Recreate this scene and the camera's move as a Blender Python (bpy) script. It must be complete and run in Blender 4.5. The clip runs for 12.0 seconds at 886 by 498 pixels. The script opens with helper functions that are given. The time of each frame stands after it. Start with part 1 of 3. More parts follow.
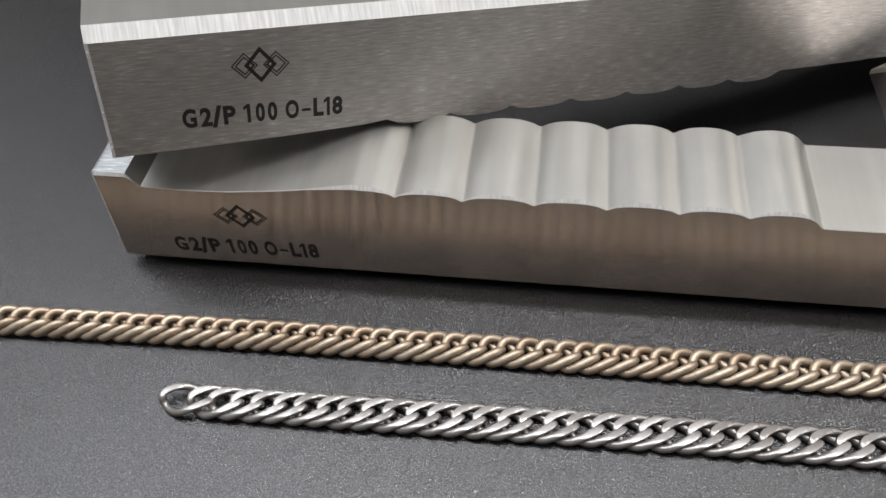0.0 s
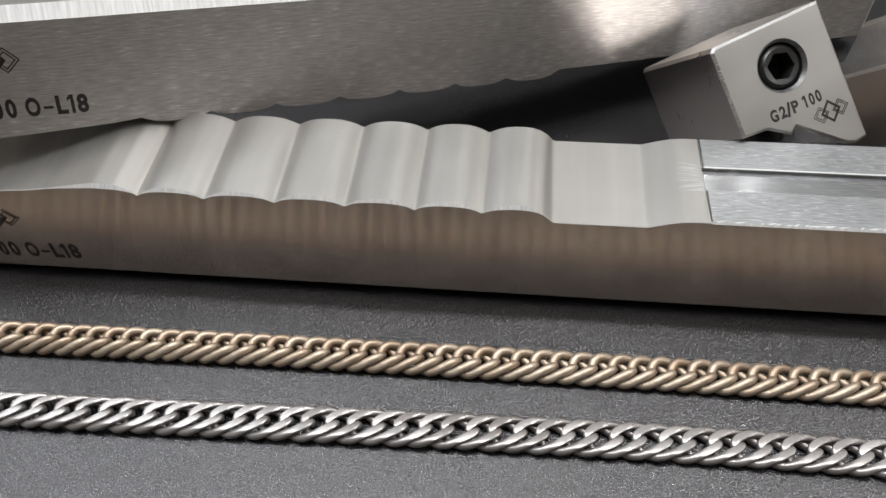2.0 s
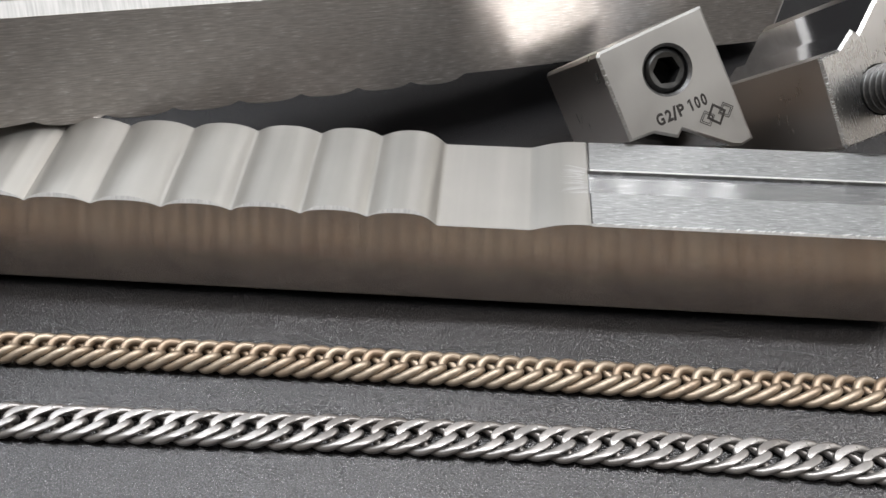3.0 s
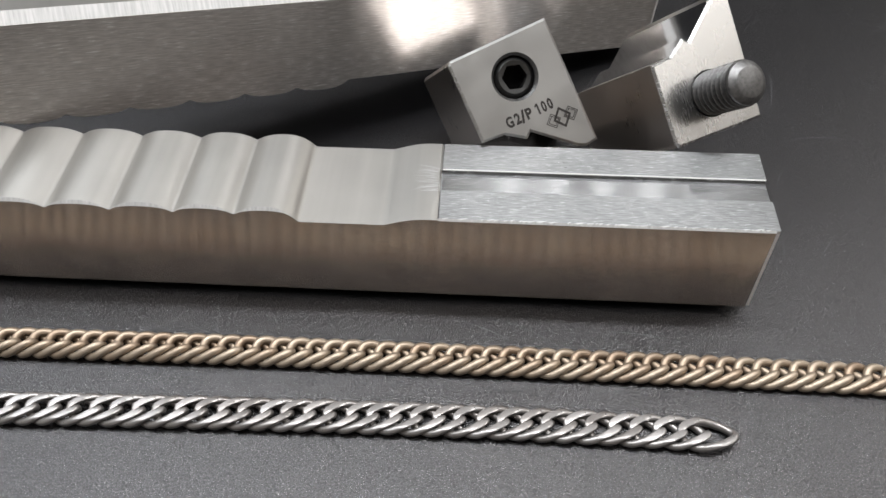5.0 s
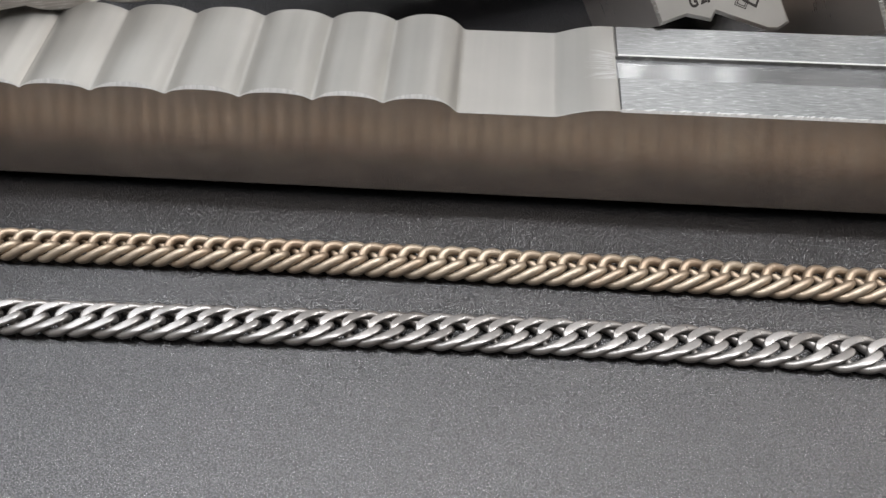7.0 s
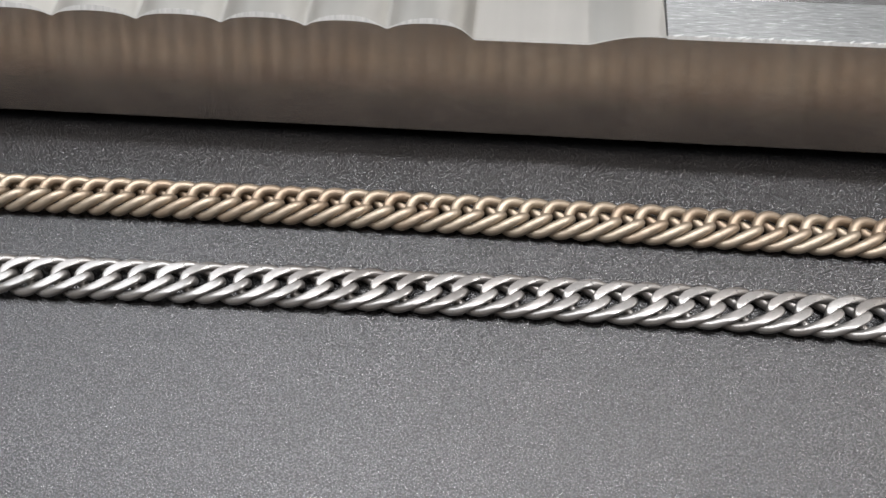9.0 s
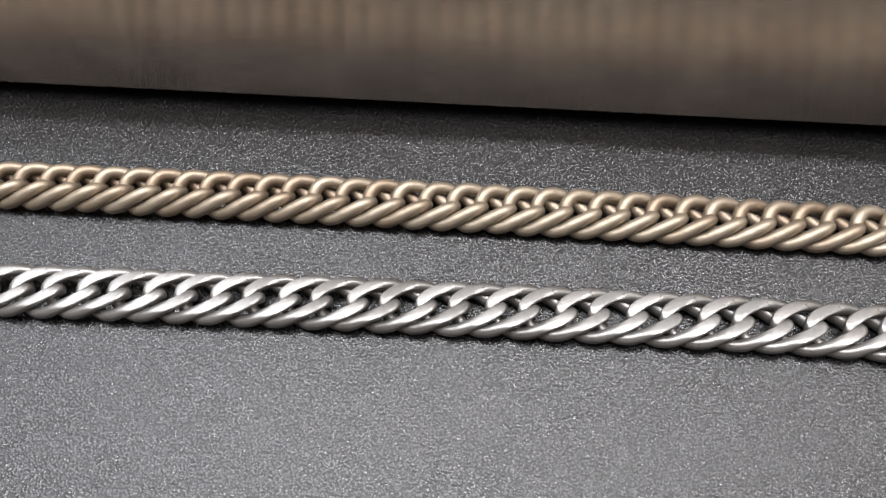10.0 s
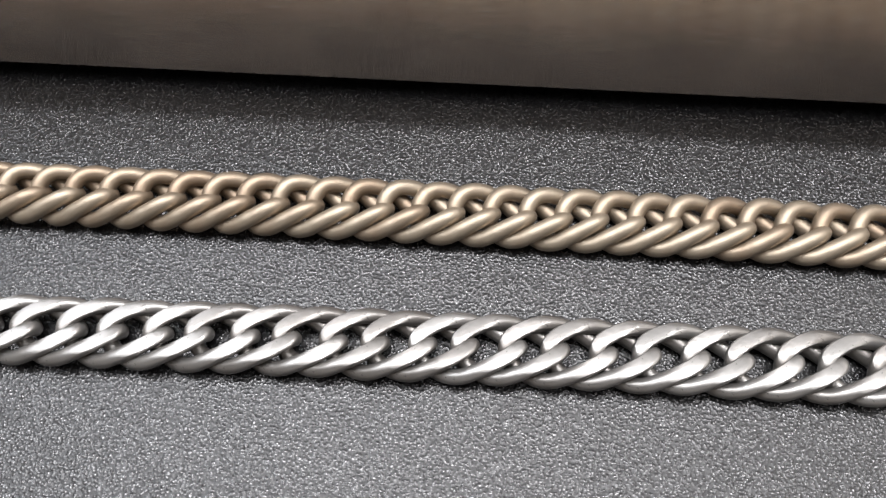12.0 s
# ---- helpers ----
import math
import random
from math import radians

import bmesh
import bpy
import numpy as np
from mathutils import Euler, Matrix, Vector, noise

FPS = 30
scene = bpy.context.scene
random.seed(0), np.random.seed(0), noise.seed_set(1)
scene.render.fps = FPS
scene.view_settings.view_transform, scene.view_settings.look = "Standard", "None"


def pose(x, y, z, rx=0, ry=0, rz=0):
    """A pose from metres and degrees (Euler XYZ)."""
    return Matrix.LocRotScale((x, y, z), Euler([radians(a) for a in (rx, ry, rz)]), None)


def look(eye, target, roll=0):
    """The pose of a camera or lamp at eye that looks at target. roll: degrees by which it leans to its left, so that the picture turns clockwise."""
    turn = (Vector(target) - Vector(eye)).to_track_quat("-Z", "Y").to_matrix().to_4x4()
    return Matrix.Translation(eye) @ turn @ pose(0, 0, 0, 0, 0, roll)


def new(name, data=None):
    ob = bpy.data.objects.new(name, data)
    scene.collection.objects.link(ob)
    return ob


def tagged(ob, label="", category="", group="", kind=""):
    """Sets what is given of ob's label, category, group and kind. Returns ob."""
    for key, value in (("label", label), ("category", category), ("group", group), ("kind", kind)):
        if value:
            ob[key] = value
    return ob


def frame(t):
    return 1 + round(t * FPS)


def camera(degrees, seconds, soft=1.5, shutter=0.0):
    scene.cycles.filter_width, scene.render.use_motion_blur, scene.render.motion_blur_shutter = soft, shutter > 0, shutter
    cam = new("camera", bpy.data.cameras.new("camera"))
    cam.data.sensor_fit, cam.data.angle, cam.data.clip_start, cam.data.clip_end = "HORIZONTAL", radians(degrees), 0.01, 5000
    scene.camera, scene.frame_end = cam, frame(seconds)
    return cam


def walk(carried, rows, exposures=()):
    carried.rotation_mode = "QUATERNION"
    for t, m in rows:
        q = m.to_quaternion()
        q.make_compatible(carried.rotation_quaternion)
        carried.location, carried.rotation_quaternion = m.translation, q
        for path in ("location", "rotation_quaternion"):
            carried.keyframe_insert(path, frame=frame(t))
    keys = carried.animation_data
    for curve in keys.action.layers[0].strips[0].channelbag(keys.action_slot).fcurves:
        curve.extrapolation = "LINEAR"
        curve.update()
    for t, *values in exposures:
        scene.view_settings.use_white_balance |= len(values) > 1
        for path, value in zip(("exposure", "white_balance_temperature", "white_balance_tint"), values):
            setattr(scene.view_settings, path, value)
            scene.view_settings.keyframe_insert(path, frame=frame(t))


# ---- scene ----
CM = 0.01
cam = camera(57.2, 12.0)
PATH = [
    (0, (7.875, -8.901, 11.196), (7.611, -7.614, 9.689), -4.9),
    (0.5, (8.515, -8.843, 11.145), (8.268, -7.55, 9.639), -4.3),
    (1, (9.444, -8.787, 11.024), (9.215, -7.488, 9.52), -3.9),
    (1.5, (10.345, -8.748, 10.922), (10.148, -7.44, 9.421), -3.1),
    (2, (11.359, -8.639, 10.927), (11.182, -7.325, 9.429), -2.6),
    (2.5, (12.18, -8.558, 10.857), (12.027, -7.237, 9.363), -2.0),
    (3, (12.862, -8.574, 10.929), (12.727, -7.248, 9.438), -1.5),
    (3.5, (13.586, -8.625, 11.379), (13.464, -7.309, 9.878), -1.2),
    (3.7, (13.805, -8.692, 11.523), (13.696, -7.375, 10.022), -1.0),
    (5.3, (15.096, -9.264, 11.761), (15.003, -7.944, 10.262), -0.9),
    (5.5, (14.924, -9.259, 11.683), (14.839, -7.948, 10.175), -0.7),
    (6, (14.203, -9.254, 11.216), (14.115, -7.965, 9.689), -0.8),
    (6.5, (13.149, -9.022, 10.614), (13.054, -7.779, 9.05), -0.8),
    (7, (12.493, -8.708, 10.144), (12.377, -7.514, 8.544), -1.4),
    (7.2, (12.337, -8.537, 10.14), (12.223, -7.375, 8.516), -1.7),
    (8.8, (12.58, -7.93, 9.3), (12.41, -6.87, 7.61), -4.0),
    (9, (12.536, -7.542, 9.133), (12.369, -6.505, 7.431), -4.2),
    (9.5, (12.446, -6.815, 8.281), (12.283, -5.808, 6.561), -4.4),
    (10, (12.266, -6.159, 7.502), (12.133, -5.181, 5.762), -3.2),
    (10.5, (12.165, -5.721, 6.929), (12.049, -4.756, 5.181), -2.5),
    (11, (12.168, -5.392, 6.516), (12.042, -4.438, 4.763), -3.2),
    (11.5, (12.105, -5.292, 6.179), (11.988, -4.305, 4.444), -2.5),
    (12, (12.067, -4.977, 6.004), (11.952, -4.033, 4.245), -2.7),
]
walk(cam, [(t, look(Vector(eye) * CM, Vector(target) * CM, roll)) for t, eye, target, roll in PATH],
     [(0, -0.25), (7.2, -0.25), (8.8, -0.2), (10.5, -0.14), (12, -0.12)])

TABLE = -0.16  # table top, in centimetres, as all lengths below


# ---- world and light ----
def make_world():
    w = bpy.data.worlds.new("world")
    w.use_nodes = True
    bg = w.node_tree.nodes["Background"]
    bg.inputs[0].default_value = (0.9, 0.95, 1.0, 1)
    bg.inputs[1].default_value = 0.05
    scene.world = w


make_world()


def area_lamp(name, m, wide, long, radiance, colour):
    """A flat lamp that shines along its -z; radiance is how bright its face looks."""
    data = bpy.data.lights.new(name, "AREA")
    data.shape, data.size, data.size_y = "RECTANGLE", wide, long
    data.energy, data.color = radiance * math.pi * wide * long, colour
    ob = new(name, data)
    ob.matrix_world = m
    return ob


# unseen fill added in the east for the bright block face, no window there
area_lamp("east_fill", look((2.05, 0.55, 1.2), (0, 0.3, 0.3)), 2.9, 1.6, 2.8, (1.0, 0.97, 0.93))
# a broad fill for the lit ceiling, the work lamp over the table and a row of short tubes behind it
area_lamp("ceiling_fill", pose(0.02, 0.3, 2.12), 3.7, 3.0, 0.55, (0.97, 0.985, 1.0))
# added fill, not a fixture: brightens the table's left side
area_lamp("west_fill", pose(-1.35, 0.65, 2.09), 1.0, 1.5, 7.8, (0.88, 0.94, 1.0))
area_lamp("work_lamp", look((0.3, 0.34, 1.9), (0.3, 0, 0)), 2.0, 0.12, 64.0, (0.97, 0.985, 1.0))
# added fill that brightens the table towards its near edge
area_lamp("overhead_fill", pose(-0.1, -0.15, 1.98), 2.0, 0.9, 3.6, (0.985, 0.993, 1.0))
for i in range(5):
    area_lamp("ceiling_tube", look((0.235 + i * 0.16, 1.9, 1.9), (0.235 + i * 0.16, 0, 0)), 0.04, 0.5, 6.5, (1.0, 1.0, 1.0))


# ---- materials ----
def nodes_of(name):
    m = bpy.data.materials.new(name)
    m.use_nodes = True
    nt = m.node_tree
    return m, nt, nt.nodes["Principled BSDF"]


def coords(nt, scale, source="Object"):
    tc = nt.nodes.new("ShaderNodeTexCoord")
    mp = nt.nodes.new("ShaderNodeMapping")
    mp.inputs["Scale"].default_value = scale
    nt.links.new(tc.outputs[source], mp.inputs["Vector"])
    return mp.outputs["Vector"]


def noise_tex(nt, vec, scale, detail=3.0, rough=0.55):
    n = nt.nodes.new("ShaderNodeTexNoise")
    n.inputs["Scale"].default_value, n.inputs["Detail"].default_value, n.inputs["Roughness"].default_value = scale, detail, rough
    nt.links.new(vec, n.inputs["Vector"])
    return n.outputs["Fac"]


def ramp(nt, fac, stops):
    r = nt.nodes.new("ShaderNodeValToRGB")
    el = r.color_ramp.elements
    while len(el) < len(stops):
        el.new(0.5)
    for e, (p, c) in zip(el, stops):
        e.position, e.color = p, (*c, 1) if len(c) == 3 else c
    nt.links.new(fac, r.inputs["Fac"])
    return r.outputs["Color"]


def maprange(nt, fac, a, b, c, d):
    n = nt.nodes.new("ShaderNodeMapRange")
    for k, v in zip(("From Min", "From Max", "To Min", "To Max"), (a, b, c, d)):
        n.inputs[k].default_value = v
    nt.links.new(fac, n.inputs["Value"])
    return n.outputs["Result"]


def add_bump(nt, bsdf, height, strength, distance, before=None):
    b = nt.nodes.new("ShaderNodeBump")
    b.inputs["Strength"].default_value, b.inputs["Distance"].default_value = strength, distance
    nt.links.new(height, b.inputs["Height"])
    if before is not None:
        nt.links.new(before, b.inputs["Normal"])
    nt.links.new(b.outputs["Normal"], bsdf.inputs["Normal"])
    return b.outputs["Normal"]


def steel(name, colour, rough, grain, strength, blotch=0.06, spread=0.08, tint=(1, 1, 1), aniso=0.0, dashes=(560, 560, 4200), streak=None, metal=1.0):
    """Machined steel: grain is the texture scale along x, y, z; blotches vary the gloss at a larger size."""
    m, nt, b = nodes_of(name)
    b.inputs["Metallic"].default_value = metal
    lines = noise_tex(nt, coords(nt, grain), 1.0, 4.0, 0.6)
    broad = noise_tex(nt, coords(nt, (1, 1, 1)), 130.0, 3.0)
    dark = tuple(c * 0.95 * t for c, t in zip(colour, tint))
    tone = ramp(nt, broad, [(0.3, dark), (0.7, colour)])
    if aniso:
        # bright dashes painted into the colour: fine scratches and the glints on them
        dash = noise_tex(nt, coords(nt, dashes), 1.0, 3.0, 0.65)
        mx = nt.nodes.new("ShaderNodeMix")
        mx.data_type = "RGBA"
        nt.links.new(maprange(nt, dash, 0.56, 0.7, 0.0, 0.85), mx.inputs["Factor"])
        nt.links.new(tone, mx.inputs[6])
        mx.inputs[7].default_value = (*(min(1.0, c * 2.3) for c in colour), 1)
        tone = mx.outputs[2]
    if streak:
        # cutter lines: light and dark strokes on the metal
        st = nt.nodes.new("ShaderNodeMix")
        st.data_type, st.blend_type = "RGBA", "MULTIPLY"
        st.inputs["Factor"].default_value = 1.0
        low = 1 - streak[3]
        nt.links.new(tone, st.inputs[6])
        nt.links.new(ramp(nt, noise_tex(nt, coords(nt, streak[:3]), 1.0, 2.0, 0.5), [(0.36, (low, low, low)), (0.64, (1, 1, 1))]), st.inputs[7])
        tone = st.outputs[2]
    nt.links.new(tone, b.inputs["Base Color"])
    mix = nt.nodes.new("ShaderNodeMath")
    mix.operation = "ADD"
    nt.links.new(maprange(nt, lines, 0.3, 0.7, rough - spread, rough + spread), mix.inputs[0])
    nt.links.new(maprange(nt, broad, 0.3, 0.7, -blotch, blotch), mix.inputs[1])
    nt.links.new(mix.outputs[0], b.inputs["Roughness"])
    add_bump(nt, b, lines, strength, 0.00002)
    if aniso:
        tg = nt.nodes.new("ShaderNodeTangent")
        tg.direction_type, tg.uv_map = "UV_MAP", "along"
        nt.links.new(tg.outputs[0], b.inputs["Tangent"])
        b.inputs["Anisotropic"].default_value, b.inputs["Anisotropic Rotation"].default_value = aniso, 0.25
    return m


MAT_FACE = steel("ground_steel_face", (0.9, 0.795, 0.715), 0.195, (250, 6000, 6000), 0.0, 0.02, 0.02, (1, 1, 1), 1.0, streak=(330, 330, 5200, 0.16))
MAT_SIDE = steel("brushed_steel_face", (0.68, 0.65, 0.625), 0.36, (250, 6000, 6000), 0.0, 0.02, 0.02, (1, 1, 1), 0.9, dashes=(330, 330, 3800), streak=(330, 330, 3600, 0.25))
MAT_TOP = steel("satin_steel_top", (0.47, 0.455, 0.43), 0.37, (2500, 400, 2500), 0.1, 0.01, 0.02, streak=(330, 12, 330, 0.09), metal=0.82)
MAT_MILL = steel("milled_steel", (0.3, 0.302, 0.306), 0.32, (400, 9000, 4000), 0.3, 0.02, 0.05, aniso=0.9, dashes=(500, 8000, 500), streak=(350, 7000, 350, 0.3))
MAT_BEVEL = steel("milled_bevel", (0.52, 0.51, 0.5), 0.6, (2600, 500, 500), 0.3, 0.05, 0.08, streak=(2000, 150, 150, 0.24), metal=0.4)
# deburred edges, pale and barely metallic so that their glint is in the colour
MAT_EDGE = steel("deburred_edge_glint", (0.78, 0.77, 0.76), 0.5, (500, 500, 2600), 0.2, 0.05, 0.05, metal=0.1)
MAT_SCUFF = steel("scratched_steel", (0.62, 0.62, 0.615), 0.5, (500, 500, 500), 0.1, 0.05, 0.05)
MAT_BLOCK = steel("blasted_block_steel", (0.55, 0.54, 0.525), 0.4, (3000, 3000, 600), 0.12, 0.04, 0.05)
MAT_SLOT = steel("slot_floor_steel", (0.5, 0.505, 0.515), 0.19, (400, 9000, 4000), 0.0, 0.02, 0.02, aniso=0.95, dashes=(400, 8000, 400), streak=(300, 6000, 300, 0.15))
MAT_CLEAN = steel("smooth_block_steel", (0.56, 0.553, 0.545), 0.27, (3000, 3000, 600), 0.02, 0.03, 0.015)
MAT_GROOVE = steel("mirror_polished_groove", (0.5, 0.5, 0.51), 0.1, (3000, 3000, 300), 0.02, 0.01, 0.02)
MAT_POLISH = steel("polished_steel", (0.64, 0.59, 0.55), 0.3, (3000, 3000, 300), 0.02, 0.03, 0.012)


def plain(name, colour, rough, metal=0.0, noise_scale=900.0, amount=0.25):
    m, nt, b = nodes_of(name)
    n = noise_tex(nt, coords(nt, (1, 1, 1)), noise_scale, 3.0)
    lo = tuple(c * (1 - amount) for c in colour)
    nt.links.new(ramp(nt, n, [(0.3, lo), (0.7, colour)]), b.inputs["Base Color"])
    b.inputs["Metallic"].default_value = metal
    nt.links.new(maprange(nt, n, 0.3, 0.7, rough - 0.06, rough + 0.06), b.inputs["Roughness"])
    return m


MAT_MARK = plain("laser_marking", (0.035, 0.03, 0.028), 0.55, 0.3)
MAT_SCREW = plain("black_oxide_screw", (0.2, 0.197, 0.196), 0.42, 0.9, 1600.0, 0.4)
MAT_SOCKET = plain("dark_oxide_screw", (0.11, 0.11, 0.109), 0.34, 1.0, 2500.0, 0.2)
# near-black: painted shade deep in the screw socket, and the table legs' colour
MAT_HEX = plain("black_leg_socket_shade", (0.012, 0.012, 0.012), 0.75, 0.0)
MAT_HEX.node_tree.nodes["Principled BSDF"].inputs["Specular IOR Level"].default_value = 0.12
MAT_WALL = plain("warm_wall", (0.38, 0.345, 0.31), 0.9, 0.0, 3.0)
# unseen north wall, dark so that the table behind the bars mirrors little light
MAT_DARK = plain("dim_reflection_wall", (0.07, 0.07, 0.075), 0.9, 0.0, 3.0)
MAT_CEIL = plain("ceiling_paint", (0.5, 0.48, 0.45), 0.9, 0.0, 3.0)
MAT_FLOOR = plain("floor_boards", (0.18, 0.13, 0.09), 0.6, 0.0, 6.0)


def chain_metal(name, light, dark, rough, strength, metal):
    m, nt, b = nodes_of(name)
    b.inputs["Metallic"].default_value = metal
    v = coords(nt, (1, 1, 1))
    n = noise_tex(nt, v, 1800.0, 4.0)
    broad = noise_tex(nt, v, 260.0, 2.0)
    info = nt.nodes.new("ShaderNodeObjectInfo")
    vary = nt.nodes.new("ShaderNodeMath")
    vary.operation = "MULTIPLY_ADD"
    vary.inputs[1].default_value, vary.inputs[2].default_value = 0.42, -0.21
    nt.links.new(info.outputs["Random"], vary.inputs[0])
    add = nt.nodes.new("ShaderNodeMath")
    nt.links.new(broad, add.inputs[0])
    nt.links.new(vary.outputs[0], add.inputs[1])
    nt.links.new(ramp(nt, add.outputs[0], [(0.3, dark), (0.65, light)]), b.inputs["Base Color"])
    nt.links.new(maprange(nt, n, 0.3, 0.7, rough - 0.04, rough + 0.04), b.inputs["Roughness"])
    add_bump(nt, b, n, strength, 0.00003)
    return m


MAT_GOLD = chain_metal("pale_gold_wire", (0.405, 0.336, 0.263), (0.312, 0.235, 0.172), 0.5, 0.8, 0.82)
MAT_SILVER = chain_metal("silver_wire", (0.27, 0.256, 0.248), (0.192, 0.176, 0.166), 0.31, 0.6, 0.68)


def leatherette():
    """Black pebbled leatherette: grains a third of a millimetre across, glossier on their tops. Shade between the
    grains is put into colour and reflection.
    """
    m, nt, b = nodes_of("black_leatherette")
    v = coords(nt, (1, 1, 1))
    warp = nt.nodes.new("ShaderNodeTexNoise")
    warp.inputs["Scale"].default_value, warp.inputs["Detail"].default_value = 2200.0, 2.0
    nt.links.new(v, warp.inputs["Vector"])
    mixv = nt.nodes.new("ShaderNodeMix")
    mixv.data_type = "VECTOR"
    mixv.inputs["Factor"].default_value = 0.0002
    nt.links.new(v, mixv.inputs[4])
    nt.links.new(warp.outputs["Color"], mixv.inputs[5])
    vor = nt.nodes.new("ShaderNodeTexVoronoi")
    vor.feature = "SMOOTH_F1"
    vor.inputs["Scale"].default_value, vor.inputs["Smoothness"].default_value = 4300.0, 0.15
    nt.links.new(mixv.outputs[1], vor.inputs["Vector"])
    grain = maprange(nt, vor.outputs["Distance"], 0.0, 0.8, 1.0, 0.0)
    h = nt.nodes.new("ShaderNodeMath")
    h.operation = "MULTIPLY_ADD"
    h.inputs[1].default_value = 0.55
    nt.links.new(noise_tex(nt, v, 6500.0, 1.0), h.inputs[0])
    nt.links.new(grain, h.inputs[2])
    broad = noise_tex(nt, v, 60.0, 4.0)
    # valley colour darkened and tops paled, painting in the grain's light-and-shade contrast
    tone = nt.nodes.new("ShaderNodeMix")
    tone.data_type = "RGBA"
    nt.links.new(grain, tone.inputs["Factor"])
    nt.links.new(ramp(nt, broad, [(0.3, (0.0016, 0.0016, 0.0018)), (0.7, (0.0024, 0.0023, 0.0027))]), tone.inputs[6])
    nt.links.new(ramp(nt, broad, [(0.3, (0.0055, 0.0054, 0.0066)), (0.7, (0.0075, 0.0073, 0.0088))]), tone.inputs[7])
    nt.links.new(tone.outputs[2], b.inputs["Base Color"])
    nt.links.new(maprange(nt, grain, 0.0, 1.0, 0.35, 0.215), b.inputs["Roughness"])
    # reflection cut in the valleys, where shade between grains would dull it
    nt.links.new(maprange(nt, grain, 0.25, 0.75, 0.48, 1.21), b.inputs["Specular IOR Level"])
    b.inputs["Specular Tint"].default_value = (1.0, 0.975, 0.99, 1)
    add_bump(nt, b, h.outputs[0], 1.0, 0.000041)
    return m


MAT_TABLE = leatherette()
MAT_SCRATCH = plain("scuffed_leatherette", (0.1, 0.101, 0.105), 0.7)


# ---- mesh helpers ----
def mesh_from(name, verts, faces, mats, index=None, smooth=None):
    """A mesh from centimetres. smooth: the angle in degrees up to which edges are shaded smooth."""
    me = bpy.data.meshes.new(name)
    me.from_pydata([tuple(c * CM for c in v) for v in verts], [], faces)
    for m in mats:
        me.materials.append(m)
    if index is not None:
        me.polygons.foreach_set("material_index", index)
    if smooth:
        me.polygons.foreach_set("use_smooth", [True] * len(faces))
        me.set_sharp_from_angle(angle=radians(smooth))
    uv = me.uv_layers.new(name="along")
    uv.data.foreach_set("uv", [c for l in me.loops for c in (me.vertices[l.vertex_index].co.x, me.vertices[l.vertex_index].co.z + me.vertices[l.vertex_index].co.y)])
    me.update()
    return me


def part(name, me, parent, label=""):
    ob = new(name, me)
    ob.parent = parent
    return tagged(ob, label)


def thing(name, m, label, category, group="", kind=""):
    ob = new(name)
    ob.empty_display_size = 0.005
    ob.matrix_world = m
    return tagged(ob, label, category, group, kind)


def cm_pose(x, y, z, rx=0, ry=0, rz=0):
    return pose(x * CM, y * CM, z * CM, rx, ry, rz)


def box(name, a, b, mat):
    (x0, y0, z0), (x1, y1, z1) = a, b
    v = [(x, y, z) for z in (z0, z1) for y in (y0, y1) for x in (x0, x1)]
    f = [(0, 2, 3, 1), (4, 5, 7, 6), (0, 1, 5, 4), (2, 6, 7, 3), (0, 4, 6, 2), (1, 3, 7, 5)]
    return mesh_from(name, v, f, [mat])


# ---- the room ----
def room():
    x0, x1, y0, y1, z0, z1 = -190, 210, -200, 260, -75, 215
    for nm, a, b, mat in (("floor", (x0, y0, z0 - 10), (x1, y1, z0), MAT_FLOOR), ("ceiling", (x0, y0, z1), (x1, y1, z1 + 10), MAT_CEIL),
                          ("wall_south", (x0, y0 - 10, z0), (x1, y0, z1), MAT_WALL), ("wall_north", (x0, y1, z0), (x1, y1 + 10, z1), MAT_DARK),
                          ("wall_west", (x0 - 10, y0, z0), (x0, y1, z1), MAT_WALL), ("wall_east", (x1, y0, z0), (x1 + 10, y1, z1), MAT_WALL)):
        tagged(new(nm, box(nm, a, b, mat)), "plain " + nm.split("_")[0] + " that closes the workroom", nm.split("_")[0], kind="structure")


room()


def rounded_slab(name, x0, x1, y0, y1, z0, z1, r, mat):
    bm = bmesh.new()
    bmesh.ops.create_cube(bm, size=1.0, matrix=Matrix.Translation(Vector(((x0 + x1) / 2, (y0 + y1) / 2, (z0 + z1) / 2)) * CM) @ Matrix.Diagonal(((x1 - x0) * CM, (y1 - y0) * CM, (z1 - z0) * CM, 1)))
    bmesh.ops.bevel(bm, geom=bm.edges[:], offset=r * CM, segments=3, affect="EDGES")
    me = bpy.data.meshes.new(name)
    bm.to_mesh(me)
    bm.free()
    me.materials.append(mat)
    return me


def work_table():
    t = thing("work_table", cm_pose(0, 0, 0), "work table covered in black grained leatherette", "table")
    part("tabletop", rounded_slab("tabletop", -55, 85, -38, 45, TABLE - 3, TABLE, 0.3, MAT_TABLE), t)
    rng = random.Random(21)
    for _ in range(34):
        part("scratch", scratch(rng), t)
    for x in (-50, 80):
        for y in (-33, 40):
            part("leg", rounded_slab("leg", x - 2.5, x + 2.5, y - 2.5, y + 2.5, -75, TABLE - 3, 0.3, MAT_HEX), t)


